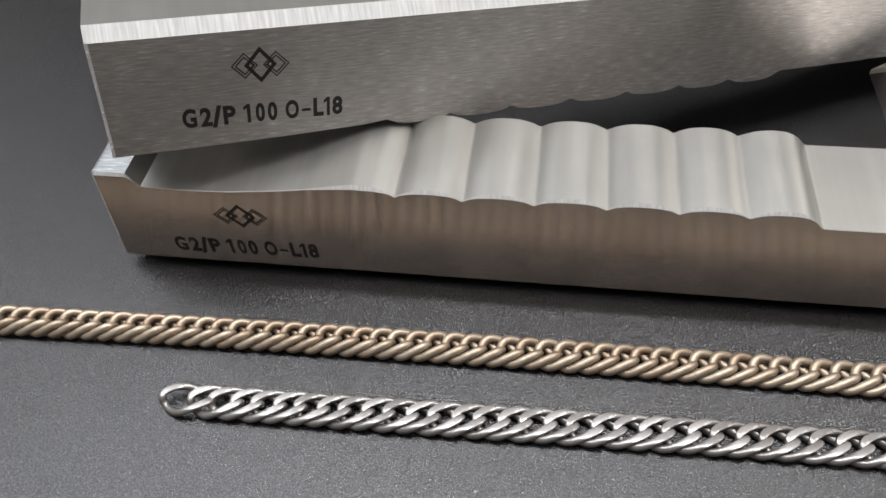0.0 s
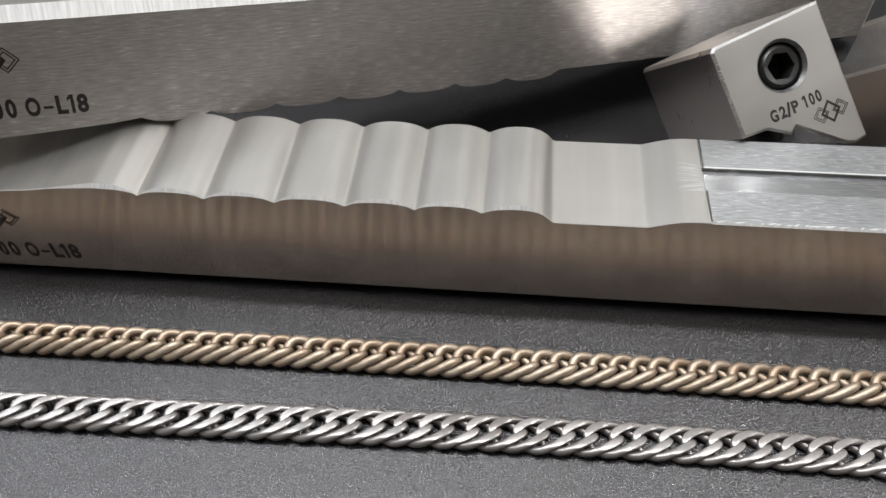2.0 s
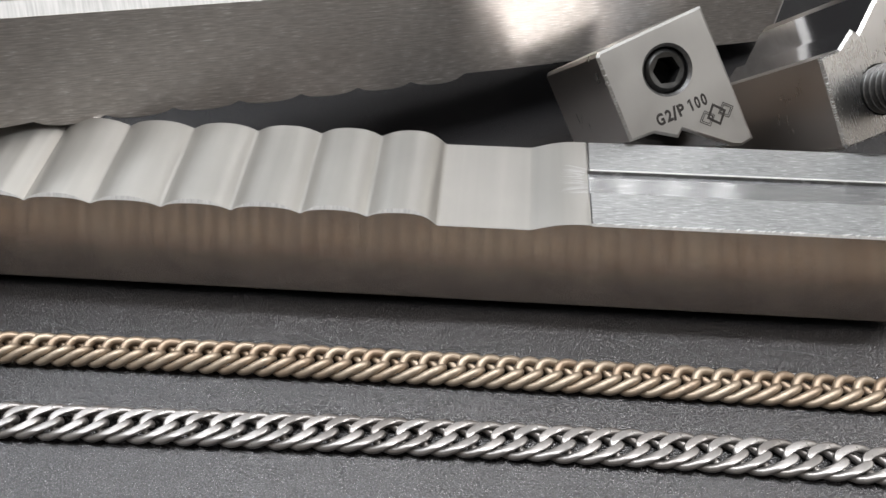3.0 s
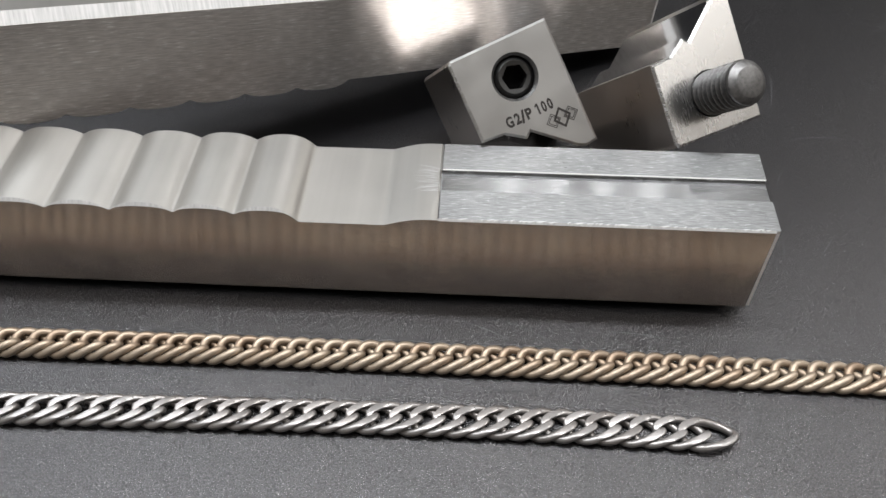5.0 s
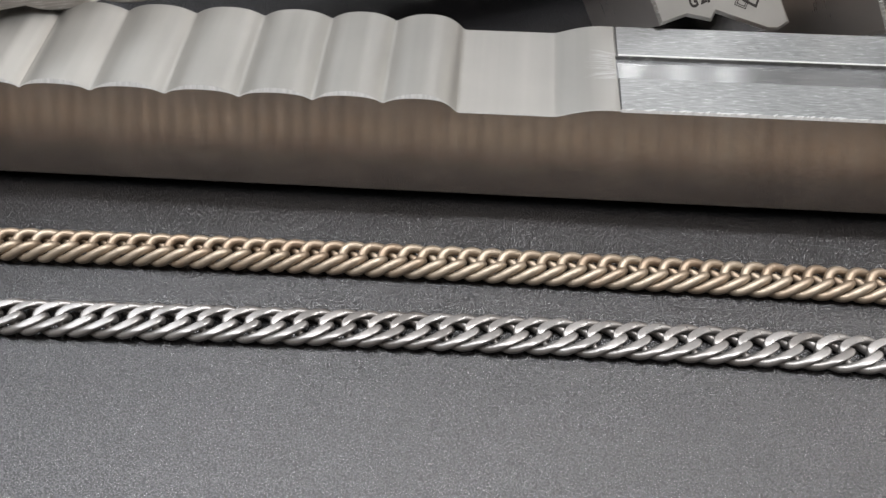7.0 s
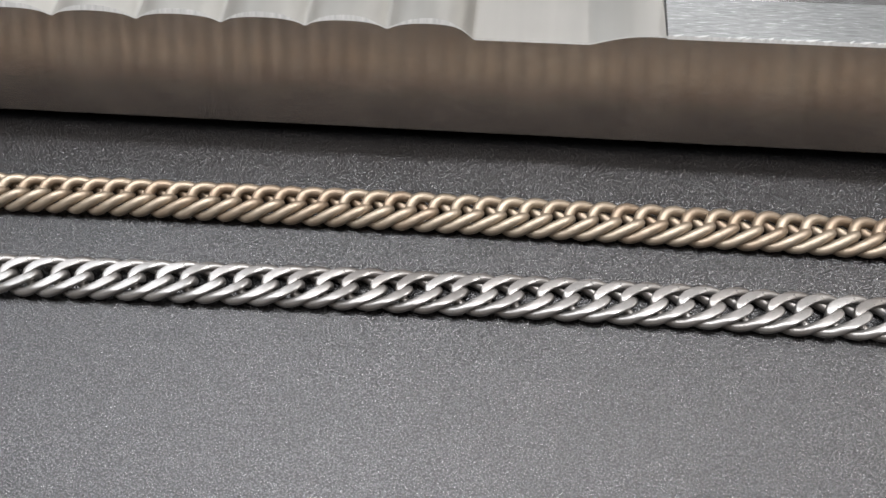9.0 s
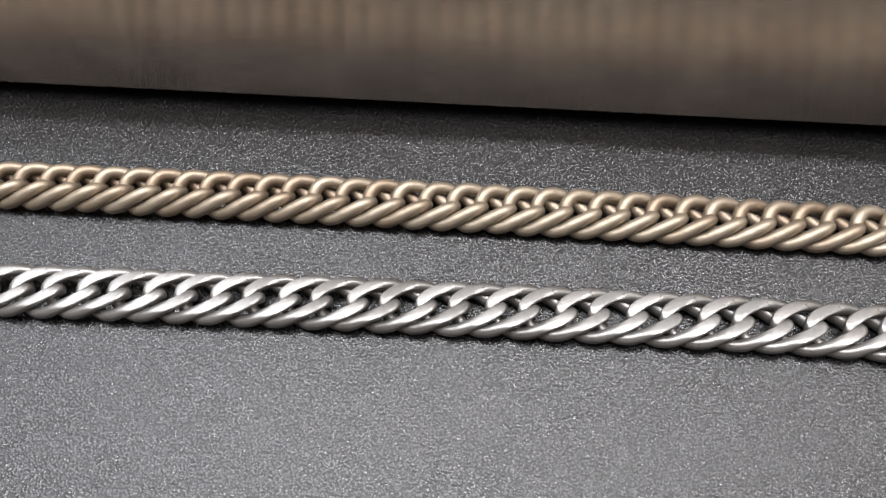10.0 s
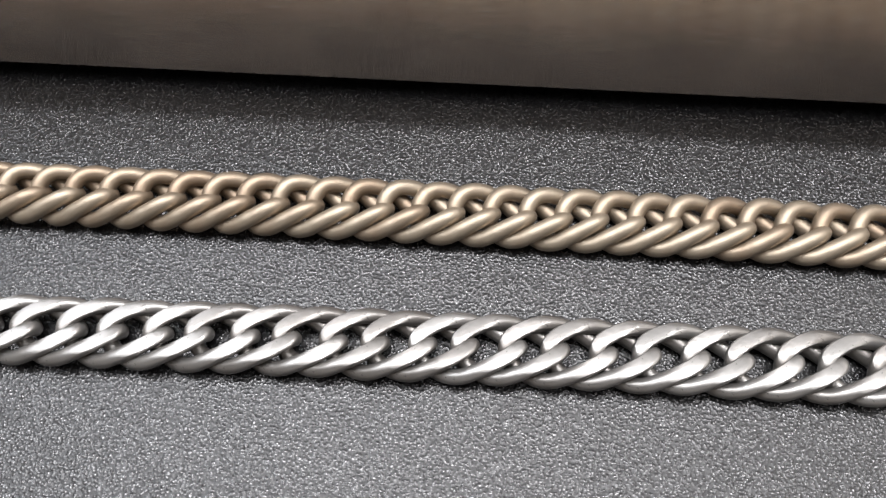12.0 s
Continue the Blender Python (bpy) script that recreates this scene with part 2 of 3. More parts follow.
def scratch(rng):
    """A faint fine scratch in the leatherette, beside the blocks or in front of the bar."""
    x, y, a = rng.uniform(18, 27), rng.uniform(-2, 9), rng.gauss(1.3, 0.5)
    if rng.random() < 0.3:
        x, y, a = rng.uniform(2, 18), rng.uniform(-1.2, -0.3), rng.gauss(0.0, 0.25)
    long, w, bend = rng.uniform(0.3, 1.8), rng.uniform(0.003, 0.007), rng.uniform(-0.4, 0.4)
    verts, steps = [], 7
    for k in range(steps):
        u = k / (steps - 1)
        h = w * math.sin(math.pi * (0.06 + 0.88 * u))
        px, py = x + long * u * math.cos(a + bend * u), y + long * u * math.sin(a + bend * u)
        verts += [(px - h * math.sin(a), py + h * math.cos(a), TABLE + 0.004), (px + h * math.sin(a), py - h * math.cos(a), TABLE + 0.004)]
    return mesh_from("scratch", verts, [(2 * k, 2 * k + 1, 2 * k + 3, 2 * k + 2) for k in range(steps - 1)], [MAT_SCRATCH])


work_table()


# ---- the two forming bars ----
def bar_height(x, notches, lead, crest, foot, deep, ramp_end, end):
    """Height of the working side at x: a hollow at the lead end, a row of humps between notches, a deep flat, a ramp up to the end."""
    if x < notches[0]:
        for (xa, za), (xb, zb) in zip(lead, lead[1:]):
            if x <= xb:
                return za + (zb - za) * (x - xa) / (xb - xa)
        return lead[-1][1]
    for n, (a, b) in enumerate(zip(notches, notches[1:])):
        if x <= b:
            u = (x - a) / (b - a)
            low = foot + (deep - foot) * (u if n == len(notches) - 2 else 0)
            valley = min(x - a, b - x)
            z = low + (crest - low) * (1 - abs(2 * u - 1) ** 2.5)
            return max(z, low + 0.012 * max(0, 1 - valley / 0.03))
    if x < ramp_end:
        return deep
    if x < end - 0.2:
        u = (x - ramp_end) / (end - 0.2 - ramp_end)
        return deep + (2.0 - deep) * math.sin(u * math.pi / 2)
    return 2.0


def bar_mesh(name, length, width, height, notches, lead, crest, foot, deep, ramp_end, end, lean=0.0, base_bevel=0.08, flip=False, edge_bevel=0.0, drop=0.0, face=None):
    """The bar as a height field on its working side, with a slot milled into the far end."""
    xs = list(np.arange(0, notches[0], 0.12))
    for a, b in zip(notches, notches[1:]):
        xs += [a + (b - a) * k for k in (0, 0.02, 0.045, 0.08, 0.13, 0.2, 0.3, 0.42, 0.55, 0.68, 0.79, 0.87, 0.92, 0.955, 0.98)]
    xs += [notches[-1], notches[-1] + 0.04, ramp_end - 0.04] + list(np.linspace(ramp_end, end - 0.2, 10))
    xs += [end - 0.12, end - 0.03, end, end + 0.02, end + 0.05] + list(np.linspace(end + 0.4, length, 12))
    xs += [p for p, _ in lead[1:-1]]
    xs += [0.05, length - 0.07]
    xs = sorted({round(float(v), 4) for v in xs})
    slot_a, slot_b, slot_z = 0.70, 1.22, 1.912
    ys = [0.0, None, 0.35, slot_a, slot_a + 0.012, 0.93, slot_b - 0.012, slot_b, slot_b + 0.016, 1.5, width - 0.03, width]

    def z_at(x, j):
        z = bar_height(x, notches, lead, crest, foot, deep, ramp_end, end)
        if abs(x - end) < 0.015 and not slot_a < ys[j] < slot_b:
            z -= 0.03
        if ys[j] == slot_b and x > end:
            z -= 0.016
        if slot_a + 0.005 < ys[j] < slot_b - 0.005 and x > ramp_end:
            z = min(z, slot_z + max(0.0, (end - x) / 0.03) * 0.1)
        return z

    verts, faces, index = [], [], []
    cols = len(ys)
    for x in xs:
        z0 = bar_height(x, notches, lead, crest, foot, deep, ramp_end, end)
        c = 0.012 + max(0.0, z0 - foot - 0.07) * 0.42 * (x < end) + 0.02 * (x > end)
        for j, y in enumerate(ys):
            yy = c if y is None else y
            zz = z0 if y is None else z_at(x, j)
            if j == 0:
                zz = z0 - c
            if j == cols - 1:
                zz -= 0.03
            verts.append((x + lean * zz / height * max(0, 1 - x / 1.0), yy, zz))
    rows = len(xs)
    end_in = {0: 0.03, rows - 1: 0.035}
    for i, e in end_in.items():
        for j in range(cols):
            x, y, z = verts[i * cols + j]
            verts[i * cols + j] = (x, min(max(y, e), width - e), z - (e if j in (0, cols - 1) else 0.004))
    for i in range(rows - 1):
        for j in range(cols - 1):
            faces.append((i * cols + j, (i + 1) * cols + j, (i + 1) * cols + j + 1, i * cols + j + 1))
            index.append(3 if j == 0 else 5 if j == 7 and xs[i] > end else 4 if j in (4, 5) and xs[i] > end else 2 if xs[i] >= end - 0.01 or xs[i] < 0.66 and not flip else 1)
    # skirt: front, back, bottom with bevelled edges, closed at both ends
    bb, eb = base_bevel, max(edge_bevel, base_bevel)
    # with a drop, the underside is cut hollow only to keep the gap dark
    ring = [(0.0, eb - drop), (0.05, 0.25) if drop else (eb, -drop), (width - bb, -drop), (width, bb - drop)]
    start = len(verts)
    for i, x in enumerate(xs):
        for y, z in ring:
            y = min(max(y, end_in.get(i, 0)), width - end_in.get(i, 0))
            verts.append((x + lean * z / height * max(0, 1 - x / 1.0), y, z))
    for i in range(rows - 1):
        a, b = start + i * 4, start + (i + 1) * 4
        faces.append((a, b, (i + 1) * cols, i * cols))
        index.append(5 if i in (0, rows - 2) else 0)
        faces.append((a + 1, b + 1, b, a))
        index.append(0 if drop else 3)
        faces.append((a + 2, b + 2, b + 1, a + 1))
        index.append(1)
        faces.append((a + 3, b + 3, b + 2, a + 2))
        index.append(3)
        faces.append((i * cols + cols - 1, (i + 1) * cols + cols - 1, b + 3, a + 3))
        index.append(0)
    for i in (0, rows - 1):
        loop = [i * cols + j for j in range(cols)] + [start + i * 4 + k for k in (3, 2, 1, 0)]
        faces.append(loop if i == 0 else loop[::-1])
        index.append(0)
    if flip:
        verts = [(x, y, height - z) for x, y, z in verts]
        faces = [tuple(f)[::-1] for f in faces]
    return mesh_from(name, verts, faces, [face or MAT_FACE, MAT_TOP, MAT_MILL, MAT_BEVEL, MAT_SLOT, MAT_EDGE], index, 28)


# left and right edge of each character, as shares of the long line's width
SPACING = [("G", 0.0, 0.085), ("2", 0.106, 0.177), ("/", 0.174, 0.24), ("P", 0.246, 0.322), ("1", 0.371, 0.413), ("0", 0.445, 0.502), ("0", 0.52, 0.58),
           ("O", 0.632, 0.717), ("-", 0.735, 0.792), ("L", 0.81, 0.876), ("1", 0.878, 0.917), ("8", 0.933, 1.0)]


def glyph(ch, weight):
    """The built-in font's outline of one character, filled, as vertices and faces in a unit square."""
    cu = bpy.data.curves.new("lettering", "FONT")
    cu.body, cu.size, cu.offset = ch, 1.0, weight
    ob = new("lettering", cu)
    me = bpy.data.meshes.new_from_object(ob.evaluated_get(bpy.context.evaluated_depsgraph_get()))
    bpy.data.objects.remove(ob)
    xs, ys = [v.co.x for v in me.vertices], [v.co.y for v in me.vertices]
    x0, x1, y0, y1 = min(xs), max(xs), min(ys), max(ys)
    verts = [((v.co.x - x0) / (x1 - x0), (v.co.y - y0) / (y1 - y0)) for v in me.vertices]
    return verts, [tuple(f.vertices) for f in me.polygons]


def lettering(text, x, z, wide, tall, turn=0.0, weight=0.03):
    """Flat narrow letters on a front face: lower left corner, width and height of the capitals."""
    row = SPACING[:len(text.replace(" ", ""))]
    full = row[-1][2]
    c, s = math.cos(radians(turn)), math.sin(radians(turn))
    verts, faces = [], []
    for ch, a, b in row:
        gv, gf = glyph(ch, weight)
        lo, hi = {"-": (0.34, 0.49), "/": (-0.1, 1.06)}.get(ch, (0.0, 1.0))
        if ch == "1":
            # upright stem with its flag
            gv, gf = [(0.48, 0), (1, 0), (1, 1), (0.52, 1), (0, 0.86), (0, 0.66), (0.48, 0.8)], [(0, 1, 2, 6), (6, 2, 3), (6, 3, 4, 5)]
        n = len(verts)
        for p, q in gv:
            u, w = (a + (b - a) * p) / full * wide, (lo + (hi - lo) * q) * tall
            verts.append((x + u * c - w * s, -0.003, z + u * s + w * c))
        faces += [tuple(i + n for i in f) for f in gf]
    return mesh_from("lettering", verts, faces, [MAT_MARK])


def diamond_ring(cx, cz, hx, hz, t):
    """Outline of a diamond, t the share of its size that the line takes."""
    v = [(cx + hx * k * a, -0.003, cz + hz * k * b) for k in (1, 1 - t) for a, b in ((1, 0), (0, 1), (-1, 0), (0, -1))]
    f = [(i, (i + 1) % 4, 4 + (i + 1) % 4, 4 + i) for i in range(4)]
    return v, f


def emblem(cx, cz, hw, hh, turn=0.0):
    """Three interlaced diamonds: a heavy one between two with double lines."""
    verts, faces = [], []
    for dx, kx, kz, t in ((0, 0.56, 1.0, 0.3), (-0.54, 0.46, 0.72, 0.13), (-0.54, 0.33, 0.52, 0.18), (-0.36, 0.19, 0.3, 0.5), (0.54, 0.46, 0.72, 0.13), (0.54, 0.33, 0.52, 0.18), (0.36, 0.19, 0.3, 0.5)):
        v, f = diamond_ring(dx * hw, 0, kx * hw, kz * hh, t)
        faces += [tuple(i + len(verts) for i in q) for q in f]
        lift = -0.0004 * len(faces) / 4
        verts += [(a, y + lift, b) for a, y, b in v]
    c, s = math.cos(radians(turn)), math.sin(radians(turn))
    verts = [(cx + a * c - b * s, y, cz + a * s + b * c) for a, y, b in verts]
    return mesh_from("emblem", verts, faces, [MAT_MARK])


def edge_strip(z0, z1, lean, ticks):
    """The broken upright edge of a bar's end: a narrow bevel, with cutter ticks where asked."""
    rng = random.Random(3)
    verts, faces = [], []
    n = 60 if ticks else 2
    for i in range(n):
        z = z0 + (z1 - z0) * i / (n - 1)
        w = 0.035 + (rng.uniform(-0.012, 0.02) if ticks else 0)
        verts += [(lean * z - 0.004, 0.04, z), (lean * z + w, -0.004, z)]
    for i in range(n - 1):
        faces.append((2 * i, 2 * i + 1, 2 * i + 3, 2 * i + 2))
    return mesh_from("edge_strip", verts, faces, [MAT_EDGE])


LOWER_NOTCHES = [5.32, 6.42, 7.555, 8.677, 9.776, 10.816, 11.90]
LOWER_LEAD = [(0, 2.11), (0.70, 2.11), (0.95, 1.862), (1.67, 1.828), (2.47, 1.853), (3.47, 1.961), (4.25, 2.085), (4.63, 2.133), (4.99, 2.112), (5.2, 2.05), (5.32, 1.985)]
UPPER_NOTCHES = [4.47, 5.555, 6.69, 7.845, 8.98, 10.08, 11.15, 12.28]
UPPER_LEAD = [(0, 2.17), (0.85, 2.17), (2.645, 2.14), (4.0, 2.10), (4.47, 2.05)]


def forming_bar_lower():
    t = thing("forming_bar", cm_pose(0, 0, 0), "ground steel forming bar lying on the leatherette, scalloped side up", "metal bar", "forming bars")
    part("body", bar_mesh("bar_body", 19.85, 1.92, 2.0, LOWER_NOTCHES, LOWER_LEAD, 2.112, 1.955, 1.835, 13.35, 14.25, 0.14, 0.195, False, 0.0, -TABLE), t)
    part("lettering", lettering("G2/P 100 O-L18", 1.13, 0.255, 2.68, 0.375, 0.9, 0.042), t, "dark laser-marked lettering")
    part("emblem", emblem(2.565, 1.27, 0.485, 0.29, -0.5), t, "dark laser-marked emblem of three diamonds")
    part("end_bevel", edge_strip(0.01, 2.07, 0.07, False), t)
    part("scuff_marks", scuff_marks(), t, "bright fine scratches at the slot's mouth")
    part("nicked_edge", nicked_edge(), t, "bright nicks along the front edge")


def nicked_edge():
    """Bright nicks that the cutter left along the front edge of the land beside the slot."""
    rng = random.Random(5)
    verts, faces = [], []
    x = 14.32
    while x < 19.75:
        n, long, deep = len(verts), rng.uniform(0.04, 0.2), rng.uniform(0.006, 0.03)
        verts += [(x, 0.031, 2.003), (x + long * 0.6, 0.031, 2.003), (x + long, 0.034 + deep, 2.004), (x + long * 0.45, 0.034 + deep * 0.5, 2.004), (x + long * 0.3, 0.012, 1.988)]
        faces += [(n, n + 1, n + 3), (n + 1, n + 2, n + 3), (n, n + 4, n + 1)]
        x += long * rng.uniform(0.5, 2.2)
    return mesh_from("nicked_edge", verts, faces, [MAT_SCUFF])


def scuff_marks():
    """Fine scratches that fan out over the ramp from the mouth of the slot."""
    rng = random.Random(11)
    verts, faces = [], []
    for _ in range(46):
        x0, y0 = 14.24 - rng.uniform(0, 0.12), rng.uniform(0.68, 1.24)
        slope = (y0 - 0.95) * 0.55 + rng.uniform(-0.12, 0.12)
        long, w = rng.uniform(0.08, 0.42), rng.uniform(0.002, 0.006)
        n = len(verts)
        for k in range(4):
            x = x0 - long * k / 3
            y = y0 + slope * long * k / 3
            z = bar_height(x, LOWER_NOTCHES, LOWER_LEAD, 2.112, 1.955, 1.835, 13.35, 14.25) + 0.003
            h = w * (1, 1, 0.7, 0.1)[k]
            verts += [(x, y - h, z), (x, y + h, z)]
        faces += [(n + 2 * k, n + 2 * k + 1, n + 2 * k + 3, n + 2 * k + 2) for k in range(3)]
    return mesh_from("scuff_marks", verts, faces, [MAT_SCUFF])


def forming_bar_upper():
    t = thing("forming_bar", cm_pose(0.977, -0.340, 2.780, -4.71, 8.3, 24.81), "ground steel forming bar propped on another, scalloped side down", "metal bar", "forming bars")
    part("body", bar_mesh("bar_body_upper", 19.85, 1.92, 2.19, UPPER_NOTCHES, UPPER_LEAD, 2.2, 2.07, 2.01, 13.15, 14.25, 0.0, 0.06, True, 0.19, 0.0, MAT_SIDE), t)
    part("lettering", lettering("G2/P 100 O-L18", 1.13, 0.425, 2.53, 0.345, -1.4, 0.042), t, "dark laser-marked lettering")
    part("emblem", emblem(2.41, 1.41, 0.445, 0.31, -1.4), t, "dark laser-marked emblem of three diamonds")
    part("end_bevel", edge_strip(0.03, 1.99, 0.0, True), t)


forming_bar_lower()
forming_bar_upper()


# ---- the two clamp blocks ----
BLOCK = [(0, 0), (0.433, -0.039), (0.789, -0.28), (0.90, -0.19), (1.591, -0.779), (1.755, -0.86), (2.0, -0.83), (1.96, 1.545), (0.06, 1.545), (0, 1.48)]
BLOCK_DEPTH = 2.94
HOLE = (1.03, 0.82)


def block_body(sign, face):
    """Clamp block: the profile swept back from its front at depth 0. sign -1 turns it on its back."""
    prof = [(u, v * sign) for u, v in BLOCK]
    if sign < 0:
        prof = prof[::-1]
    n, bev = len(prof), 0.045
    inner = []
    for i in range(n):
        p, a, b = Vector(prof[i]), Vector(prof[i - 1]), Vector(prof[(i + 1) % n])
        d1, d2 = (p - a).normalized(), (b - p).normalized()
        n1, n2 = Vector((-d1.y, d1.x)), Vector((-d2.y, d2.x))
        m = n1 + n2
        inner.append(p + m * (bev / max(0.3, 1 + n1.dot(n2))))
    bm = bmesh.new()
    hx, hz = HOLE[0], HOLE[1] * sign
    # profile runs in u (x) and v (z); depth goes to +y
    front = [bm.verts.new((p.x * CM, 0, p.y * CM)) for p in inner]
    edge = [bm.verts.new((p[0] * CM, bev * CM, p[1] * CM)) for p in prof]
    back = [bm.verts.new((p[0] * CM, BLOCK_DEPTH * CM, p[1] * CM)) for p in prof]
    k = 40
    ring = lambda r, y: [bm.verts.new(((hx + r * math.cos(2 * math.pi * i / k)) * CM, y * CM, (hz + r * math.sin(2 * math.pi * i / k)) * CM)) for i in range(k)]
    rim, throat, deep = ring(0.435, 0), ring(0.385, 0.06), ring(0.385, 0.5)
    for la, lb, mat in ((front, edge, 1), (edge, back, 2)):
        for i in range(n):
            j = (i + 1) % n
            f = bm.faces.new((la[i], la[j], lb[j], lb[i]))
            f.material_index = 4 if mat == 2 and (i if sign > 0 else n - 2 - i) in (1, 2, 3) else mat
    for la, lb in ((rim, throat), (throat, deep)):
        for i in range(k):
            j = (i + 1) % k
            bm.faces.new((la[i], la[j], lb[j], lb[i])).material_index = 3
    bm.faces.new(back).material_index = 0
    loops = [bm.edges.get((front[i], front[(i + 1) % n])) for i in range(n)] + [bm.edges.get((rim[i], rim[(i + 1) % k])) for i in range(k)]
    bmesh.ops.triangle_fill(bm, edges=loops, use_beauty=True)
    bmesh.ops.recalc_face_normals(bm, faces=bm.faces[:])
    me = bpy.data.meshes.new("block_body")
    bm.to_mesh(me)
    bm.free()
    for m in (face, face, MAT_POLISH, MAT_SCREW, MAT_GROOVE):
        me.materials.append(m)
    return me


def edge_ticks(x, z0, z1, pitch):
    """Cutter marks along an upright front edge: a row of small ridges across the chamfer."""
    rng = random.Random(7)
    verts, faces = [], []
    z = z0
    while z < z1:
        n, h, w = len(verts), pitch * rng.uniform(0.15, 0.6), rng.uniform(0.012, 0.055)
        verts += [(x - 0.004, 0.04, z), (x + w, -0.004, z), (x + w, -0.004, z + h), (x - 0.004, 0.04, z + h), (x + 0.012, -0.006, z + h * 0.5)]
        faces += [(n, n + 1, n + 4), (n + 1, n + 2, n + 4), (n + 2, n + 3, n + 4), (n + 3, n, n + 4)]
        z += pitch * rng.uniform(0.6, 1.5)
    return mesh_from("edge_ticks", verts, faces, [MAT_SCUFF])


def lathe(name, rings, mat, sides=40, hexed=0):
    """A turned shape along -y: rings of (radius, y). hexed: the number of first rings that are hexagonal."""
    verts, faces = [], []
    for n, (r, y) in enumerate(rings):
        for i in range(sides):
            a = 2 * math.pi * i / sides
            rr = r
            if n < hexed:
                rr = r * math.cos(math.pi / 6) / math.cos((a + 0.3) % (math.pi / 3) - math.pi / 6)
            verts.append((rr * math.cos(a), y, rr * math.sin(a)))
    index = []
    for n in range(len(rings) - 1):
        for i in range(sides):
            j = (i + 1) % sides
            faces.append((n * sides + i, n * sides + j, (n + 1) * sides + j, (n + 1) * sides + i))
            # walls of the hexagon take the near-black of the shaded socket
            index.append(1 if n < hexed - 1 else 0)
    faces.append(tuple(range(sides))[::-1])
    faces.append(tuple((len(rings) - 1) * sides + i for i in range(sides)))
    return mesh_from(name, verts, faces, [mat, MAT_HEX], index + [0, 0], 25)


def thread(name, radius, y0, y1, pitch, mat, sides=36):
    """A helical thread between two ends."""
    steps = int((y1 - y0) / pitch * sides)
    verts, faces = [], []
    for s in range(steps + sides + 1):
        a = 2 * math.pi * s / sides
        y = y0 + pitch * (s / sides - 1)
        for dy, dr in ((0.12, -0.095), (0.38, -0.008), (0.5, 0.0), (0.62, -0.008), (0.88, -0.095)):
            verts.append(((radius + dr) * math.cos(a), min(max(y + dy * pitch, y0), y1), (radius + dr) * math.sin(a)))
    for s in range(steps + sides):
        for q in range(4):
            faces.append((s * 5 + q, s * 5 + q + 1, (s + 1) * 5 + q + 1, (s + 1) * 5 + q))
    return mesh_from(name, verts, faces, [mat], None, 25)


def frame_matrix(origin, u, v, w):
    """x along u, z along v, y into the block."""
    m = Matrix((u, [-c for c in w], v)).transposed().to_4x4()
    m.translation = Vector(origin) * CM
    return m


def clamp_block_marked():
    m = frame_matrix((14.945, 1.812, 2.115), (0.86956, 0.45092, 0.20136), (-0.44284, 0.53155, 0.72205), (0.21855, -0.71703, 0.6619))
    t = thing("clamp_block", m, "notched steel clamp block leaning on the bar, marked face up", "clamp block", "clamp blocks")
    part("body", block_body(1, MAT_BLOCK), t)
    part("lettering", lettering("G2/P 100", 0.54, 0.025, 0.93, 0.205, 0.0, 0.042), t, "dark laser-marked lettering")
    part("emblem", emblem(1.535, -0.19, 0.325, 0.2), t, "dark laser-marked emblem of three diamonds")
    part("cutter_marks", edge_ticks(0.0, 0.02, 1.46, 0.05), t)
    s = part("set_screw", lathe("set_screw", [(0.0, 0.5), (0.235, 0.5), (0.24, 0.04), (0.295, 0.03), (0.345, 0.075), (0.37, 0.12), (0.37, 1.6)], MAT_SOCKET, 48, 3), t, "blackened set screw with a hexagon socket")
    s.location = Vector((HOLE[0], 0, HOLE[1])) * CM
    part("socket_floor", lathe("socket_floor", [(0.0, 0.42), (0.215, 0.42), (0.215, 0.44)], MAT_HEX, 24), s)


def clamp_block_screw():
    m = frame_matrix((17.858, 2.86, 3.134), (0.86047, 0.50949, -0.00368), (-0.35914, 0.61166, 0.7049), (0.36139, -0.60523, 0.70929))
    t = thing("clamp_block", m, "notched steel clamp block with a set screw sticking out", "clamp block", "clamp blocks")
    part("body", block_body(-1, MAT_CLEAN), t)
    part("cutter_marks", edge_ticks(0.0, -1.46, -0.02, 0.045), t)
    s = part("set_screw", lathe("screw_core", [(0.26, -1.06), (0.285, -1.05), (0.385, -0.965), (0.39, -0.91), (0.33, -0.87), (0.33, 1.2)], MAT_SCREW, 40), t, "blackened steel set screw with a flat point")
    s.location = Vector((HOLE[0], 0, -HOLE[1])) * CM
    part("thread", thread("screw_thread", 0.41, -0.9, 0.3, 0.125, MAT_SCREW), s)


clamp_block_marked()
clamp_block_screw()


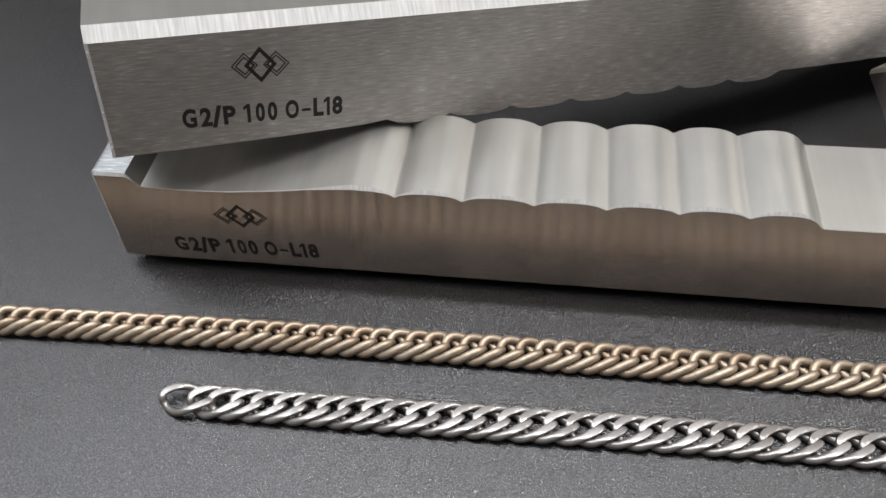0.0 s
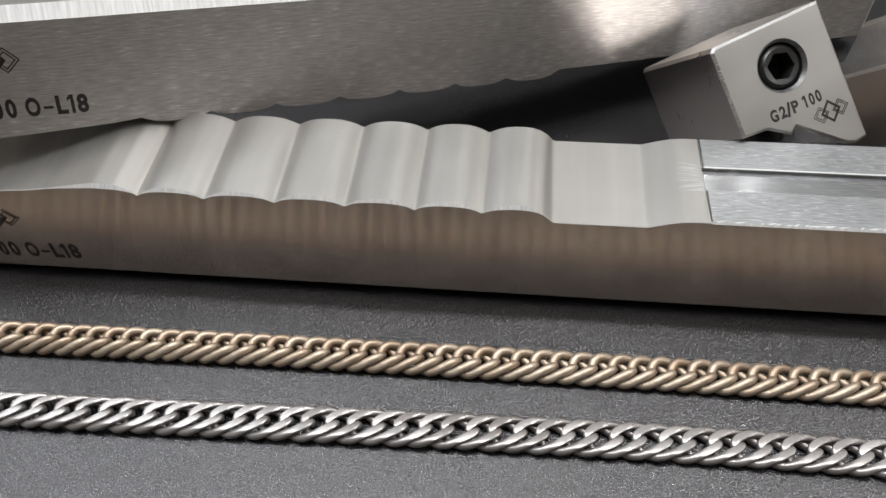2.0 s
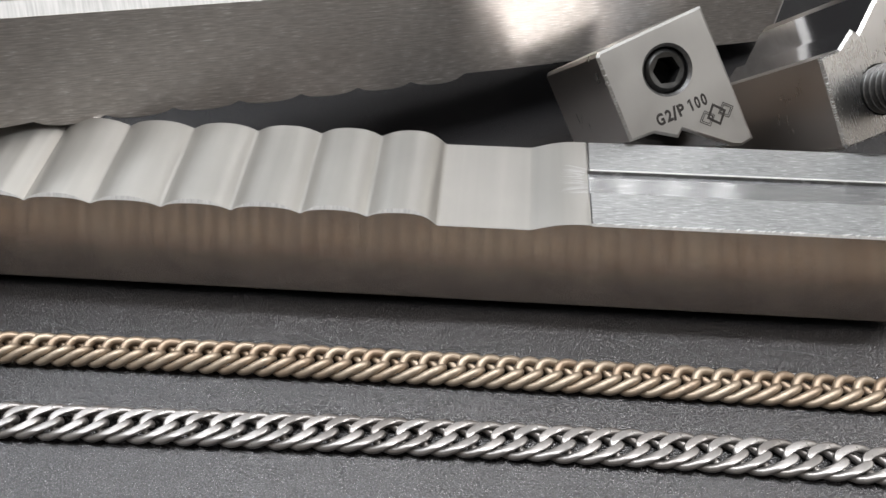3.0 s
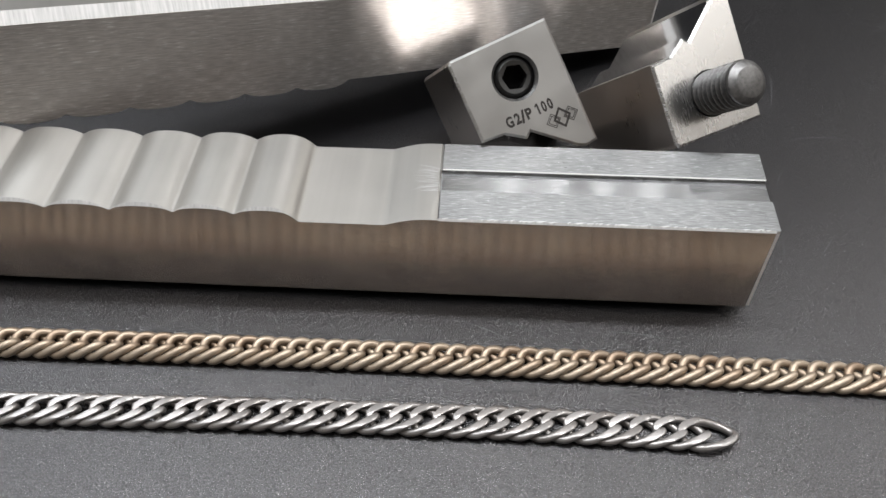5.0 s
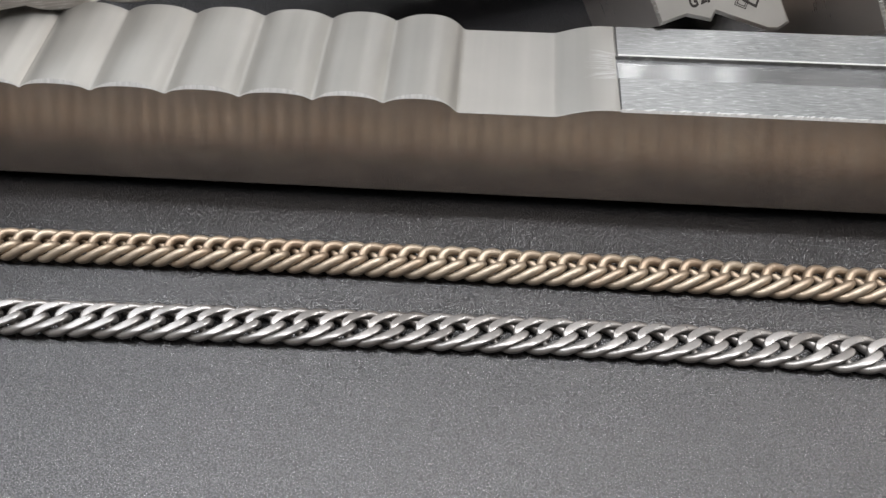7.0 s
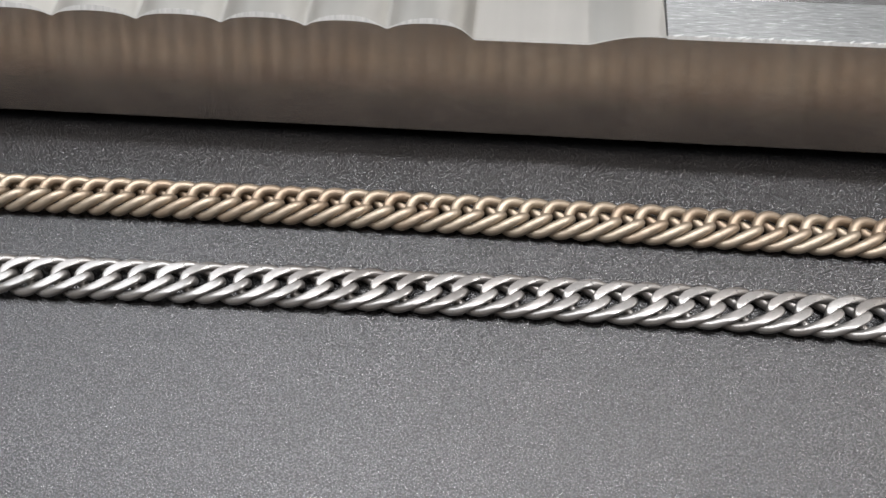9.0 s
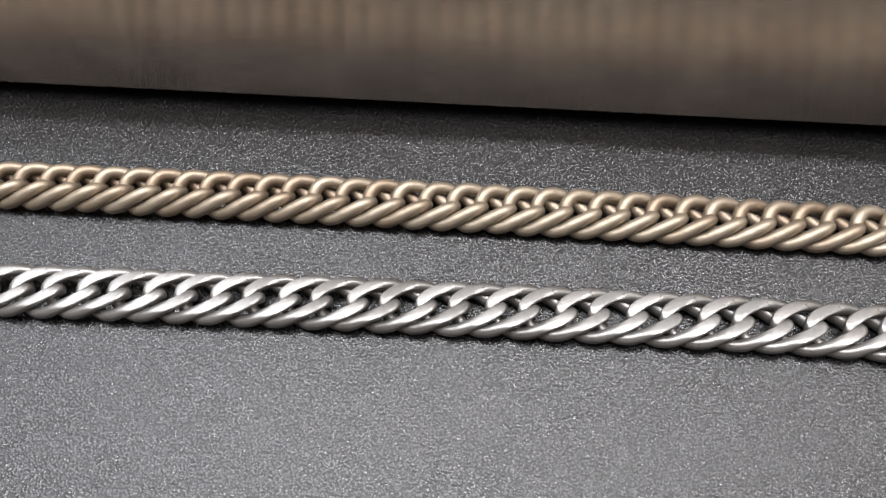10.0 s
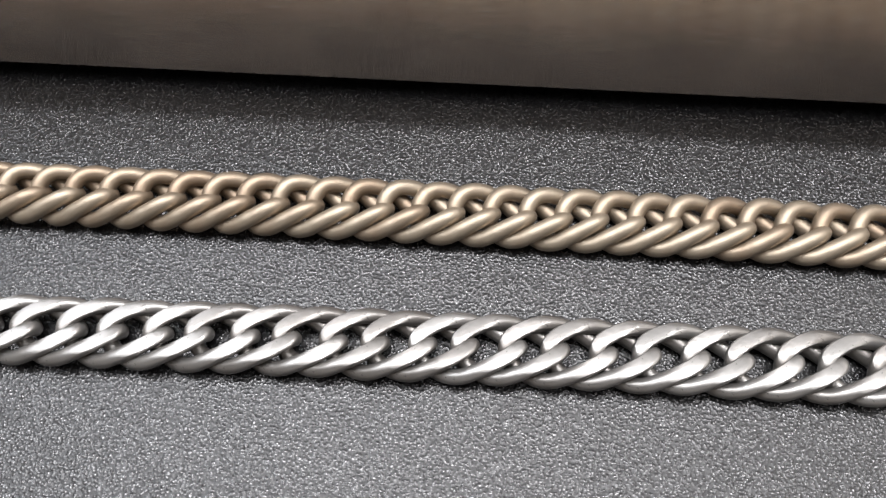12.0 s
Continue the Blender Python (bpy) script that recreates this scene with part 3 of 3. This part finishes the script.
# ---- the two curb chains ----
# centre line of one link's wire, in centimetres: along the far side, round the tip, back along the near side
LINK_LOOP = [(-0.352, -0.03, 0.02), (-0.34, 0.06, 0.06), (-0.27, 0.155, 0.075), (-0.15, 0.203, 0.05), (-0.02, 0.21, -0.01), (0.1, 0.165, -0.06), (0.2, 0.105, -0.085), (0.3, 0.045, -0.075),
             (0.35, 0.01, 0.0), (0.325, -0.04, 0.065), (0.23, -0.105, 0.08), (0.08, -0.175, 0.04), (-0.06, -0.215, -0.025), (-0.18, -0.2, -0.07), (-0.29, -0.135, -0.08), (-0.347, -0.08, -0.045)]
FLAT_LOOP = [(-0.41, -0.03, 0.03), (-0.39, 0.05, 0.068), (-0.28, 0.135, 0.078), (-0.14, 0.2, 0.052), (0.01, 0.222, -0.005), (0.16, 0.185, -0.058), (0.3, 0.11, -0.08), (0.38, 0.035, -0.06),
             (0.41, 0.0, 0.02), (0.37, -0.055, 0.078), (0.25, -0.138, 0.08), (0.08, -0.213, 0.035), (-0.06, -0.245, -0.015), (-0.19, -0.214, -0.058), (-0.32, -0.135, -0.078), (-0.39, -0.07, -0.04)]
# the open link at the chain's end
END_LOOP = FLAT_LOOP[:5] + [(0.17, 0.205, -0.045), (0.31, 0.155, -0.05), (0.42, 0.075, -0.03), (0.455, 0.0, 0.005), (0.4, -0.085, 0.045), (0.26, -0.18, 0.05), (0.08, -0.232, 0.03)] + FLAT_LOOP[12:]


def link_mesh(name, shape, size, radius, mat, filed=None, segments=70, sides=16):
    """One link of a double curb chain: wire along a twisted loop that passes through two neighbours each way.
    filed: how much of the wire's radius is left above its middle where the top is filed flat."""
    loop = [Vector(p) * size for p in shape]
    n = len(loop)
    pts = []
    for i in range(segments):
        u = i * n / segments
        k, f = int(u), u - int(u)
        a, b, c, d = (loop[(k + q) % n] for q in (-1, 0, 1, 2))
        pts.append(0.5 * (2 * b + (c - a) * f + (2 * a - 5 * b + 4 * c - d) * f * f + (3 * b - a - 3 * c + d) * f ** 3))
    verts, faces = [], []
    for i in range(segments):
        d = (pts[(i + 1) % segments] - pts[i - 1]).normalized()
        out = Vector((pts[i].x * 0.3, pts[i].y, 0)).normalized()
        side = d.cross(out).normalized()
        out = side.cross(d).normalized()
        for k in range(sides):
            a = 2 * math.pi * (k + 0.5) / sides
            p = pts[i] + (out * math.cos(a) + side * math.sin(a)) * radius
            if filed is not None:
                cap = (0.034 + 0.25 * (pts[i].z - 0.034)) * size + filed * radius
                over = p.z - cap
                soft = 0.3 * radius
                if over > soft:
                    p.z = cap + 0.06 * (over - soft)
                elif over > -soft:
                    p.z -= (over + soft) ** 2 / (4 * soft)
            verts.append(p)
    for i in range(segments):
        j = (i + 1) % segments
        for k in range(sides):
            l = (k + 1) % sides
            faces.append((i * sides + k, j * sides + k, j * sides + l, i * sides + l))
    me = mesh_from(name, verts, faces, [mat], None, 33)
    bm = bmesh.new()
    bm.from_mesh(me)
    bmesh.ops.recalc_face_normals(bm, faces=bm.faces[:])
    bm.to_mesh(me)
    bm.free()
    return me


def along(points, x):
    """Smooth line through a few plan points: y and its slope at x."""
    xs, ys = zip(*points)
    f = lambda v: float(np.polyval(np.polyfit(xs, ys, 3), v))
    return f(x), (f(x + 0.1) - f(x - 0.1)) / 0.2


GOLD_LINE = [(-1.5, -1.662), (2.5, -1.542), (6.5, -1.452), (11.6, -1.407), (14.4, -1.382), (21.6, -1.407)]
SILVER_LINE = [(2.0, -2.865), (6.4, -2.755), (9.0, -2.695), (11.6, -2.605), (14.6, -2.57), (18.7, -2.595)]


def gold_chain():
    rng = random.Random(4)
    t = thing("gold_chain", cm_pose(0, 0, 0), "pale matt gold curb chain laid straight on the leatherette", "chain")
    me = link_mesh("gold_link", [(x * 0.91, y, z) for x, y, z in LINK_LOOP], 1.0, 0.07, MAT_GOLD)
    low = -min(v.co.z for v in me.vertices) / CM
    for k in range(-56, 51):
        x = 11.452 + 0.306 * k
        y, s = along(GOLD_LINE, min(max(x, -3), 23))
        ob = part("link", me, t)
        ob.matrix_local = cm_pose(x, y, TABLE + low, rng.uniform(-2, 2), rng.uniform(-0.8, 0.8), math.degrees(math.atan(s)) + rng.uniform(-1.2, 1.2))


def silver_chain():
    rng = random.Random(9)
    t = thing("silver_chain", cm_pose(0, 0, 0), "bright silver curb chain of flat filed links on the leatherette", "chain")
    me = link_mesh("silver_link", FLAT_LOOP, 1.0, 0.063, MAT_SILVER, 0.9)
    last = link_mesh("silver_end_link", END_LOOP, 1.0, 0.066, MAT_SILVER, 0.9)
    low = -min(v.co.z for v in me.vertices) / CM
    for k in range(-26, 21):
        x = 11.573 + 0.3545 * k + (0.011 if k % 2 else -0.011) + {-26: -0.1, 20: 0.06}.get(k, 0)
        y, s = along(SILVER_LINE, x)
        ob = part("link", last if k == 20 else me, t)
        ob.matrix_local = cm_pose(x, y, TABLE + low, rng.uniform(-1.2, 1.2) + (1.5 if k % 2 else -1.5), rng.uniform(-1, 1), math.degrees(math.atan(s)) + rng.uniform(-1.5, 1.5))


gold_chain()
silver_chain()


# ---- dust ----
def dust():
    rng = random.Random(2)
    verts, faces = [], []
    for i in range(2600):
        x, y = rng.uniform(-4, 24), rng.choice((rng.uniform(-1.1, -0.15), rng.uniform(-5, 8)))
        r, h = rng.uniform(0.004, 0.011), rng.uniform(0.003, 0.01)
        if i > 900:
            # patches of finer dust in front of the bar
            y, r, h = -0.75 + 0.2 * math.sin(x * 1.7) + rng.gauss(0, 0.16), rng.uniform(0.004, 0.009), 0.004
        n = len(verts)
        a0 = rng.uniform(0, 6)
        for k in range(3):
            a = a0 + k * 2.1
            verts.append((x + r * math.cos(a), y + r * math.sin(a) * rng.uniform(0.5, 1), TABLE))
        verts.append((x, y, TABLE + h))
        faces += [(n, n + 1, n + 3), (n + 1, n + 2, n + 3), (n + 2, n, n + 3)]
    me = mesh_from("dust", verts, faces, [plain("grey_dust", (0.36, 0.36, 0.37), 0.9)])
    tagged(new("dust", me), "fine pale dust specks lying on the leatherette", "dust", kind="stuff")


dust()
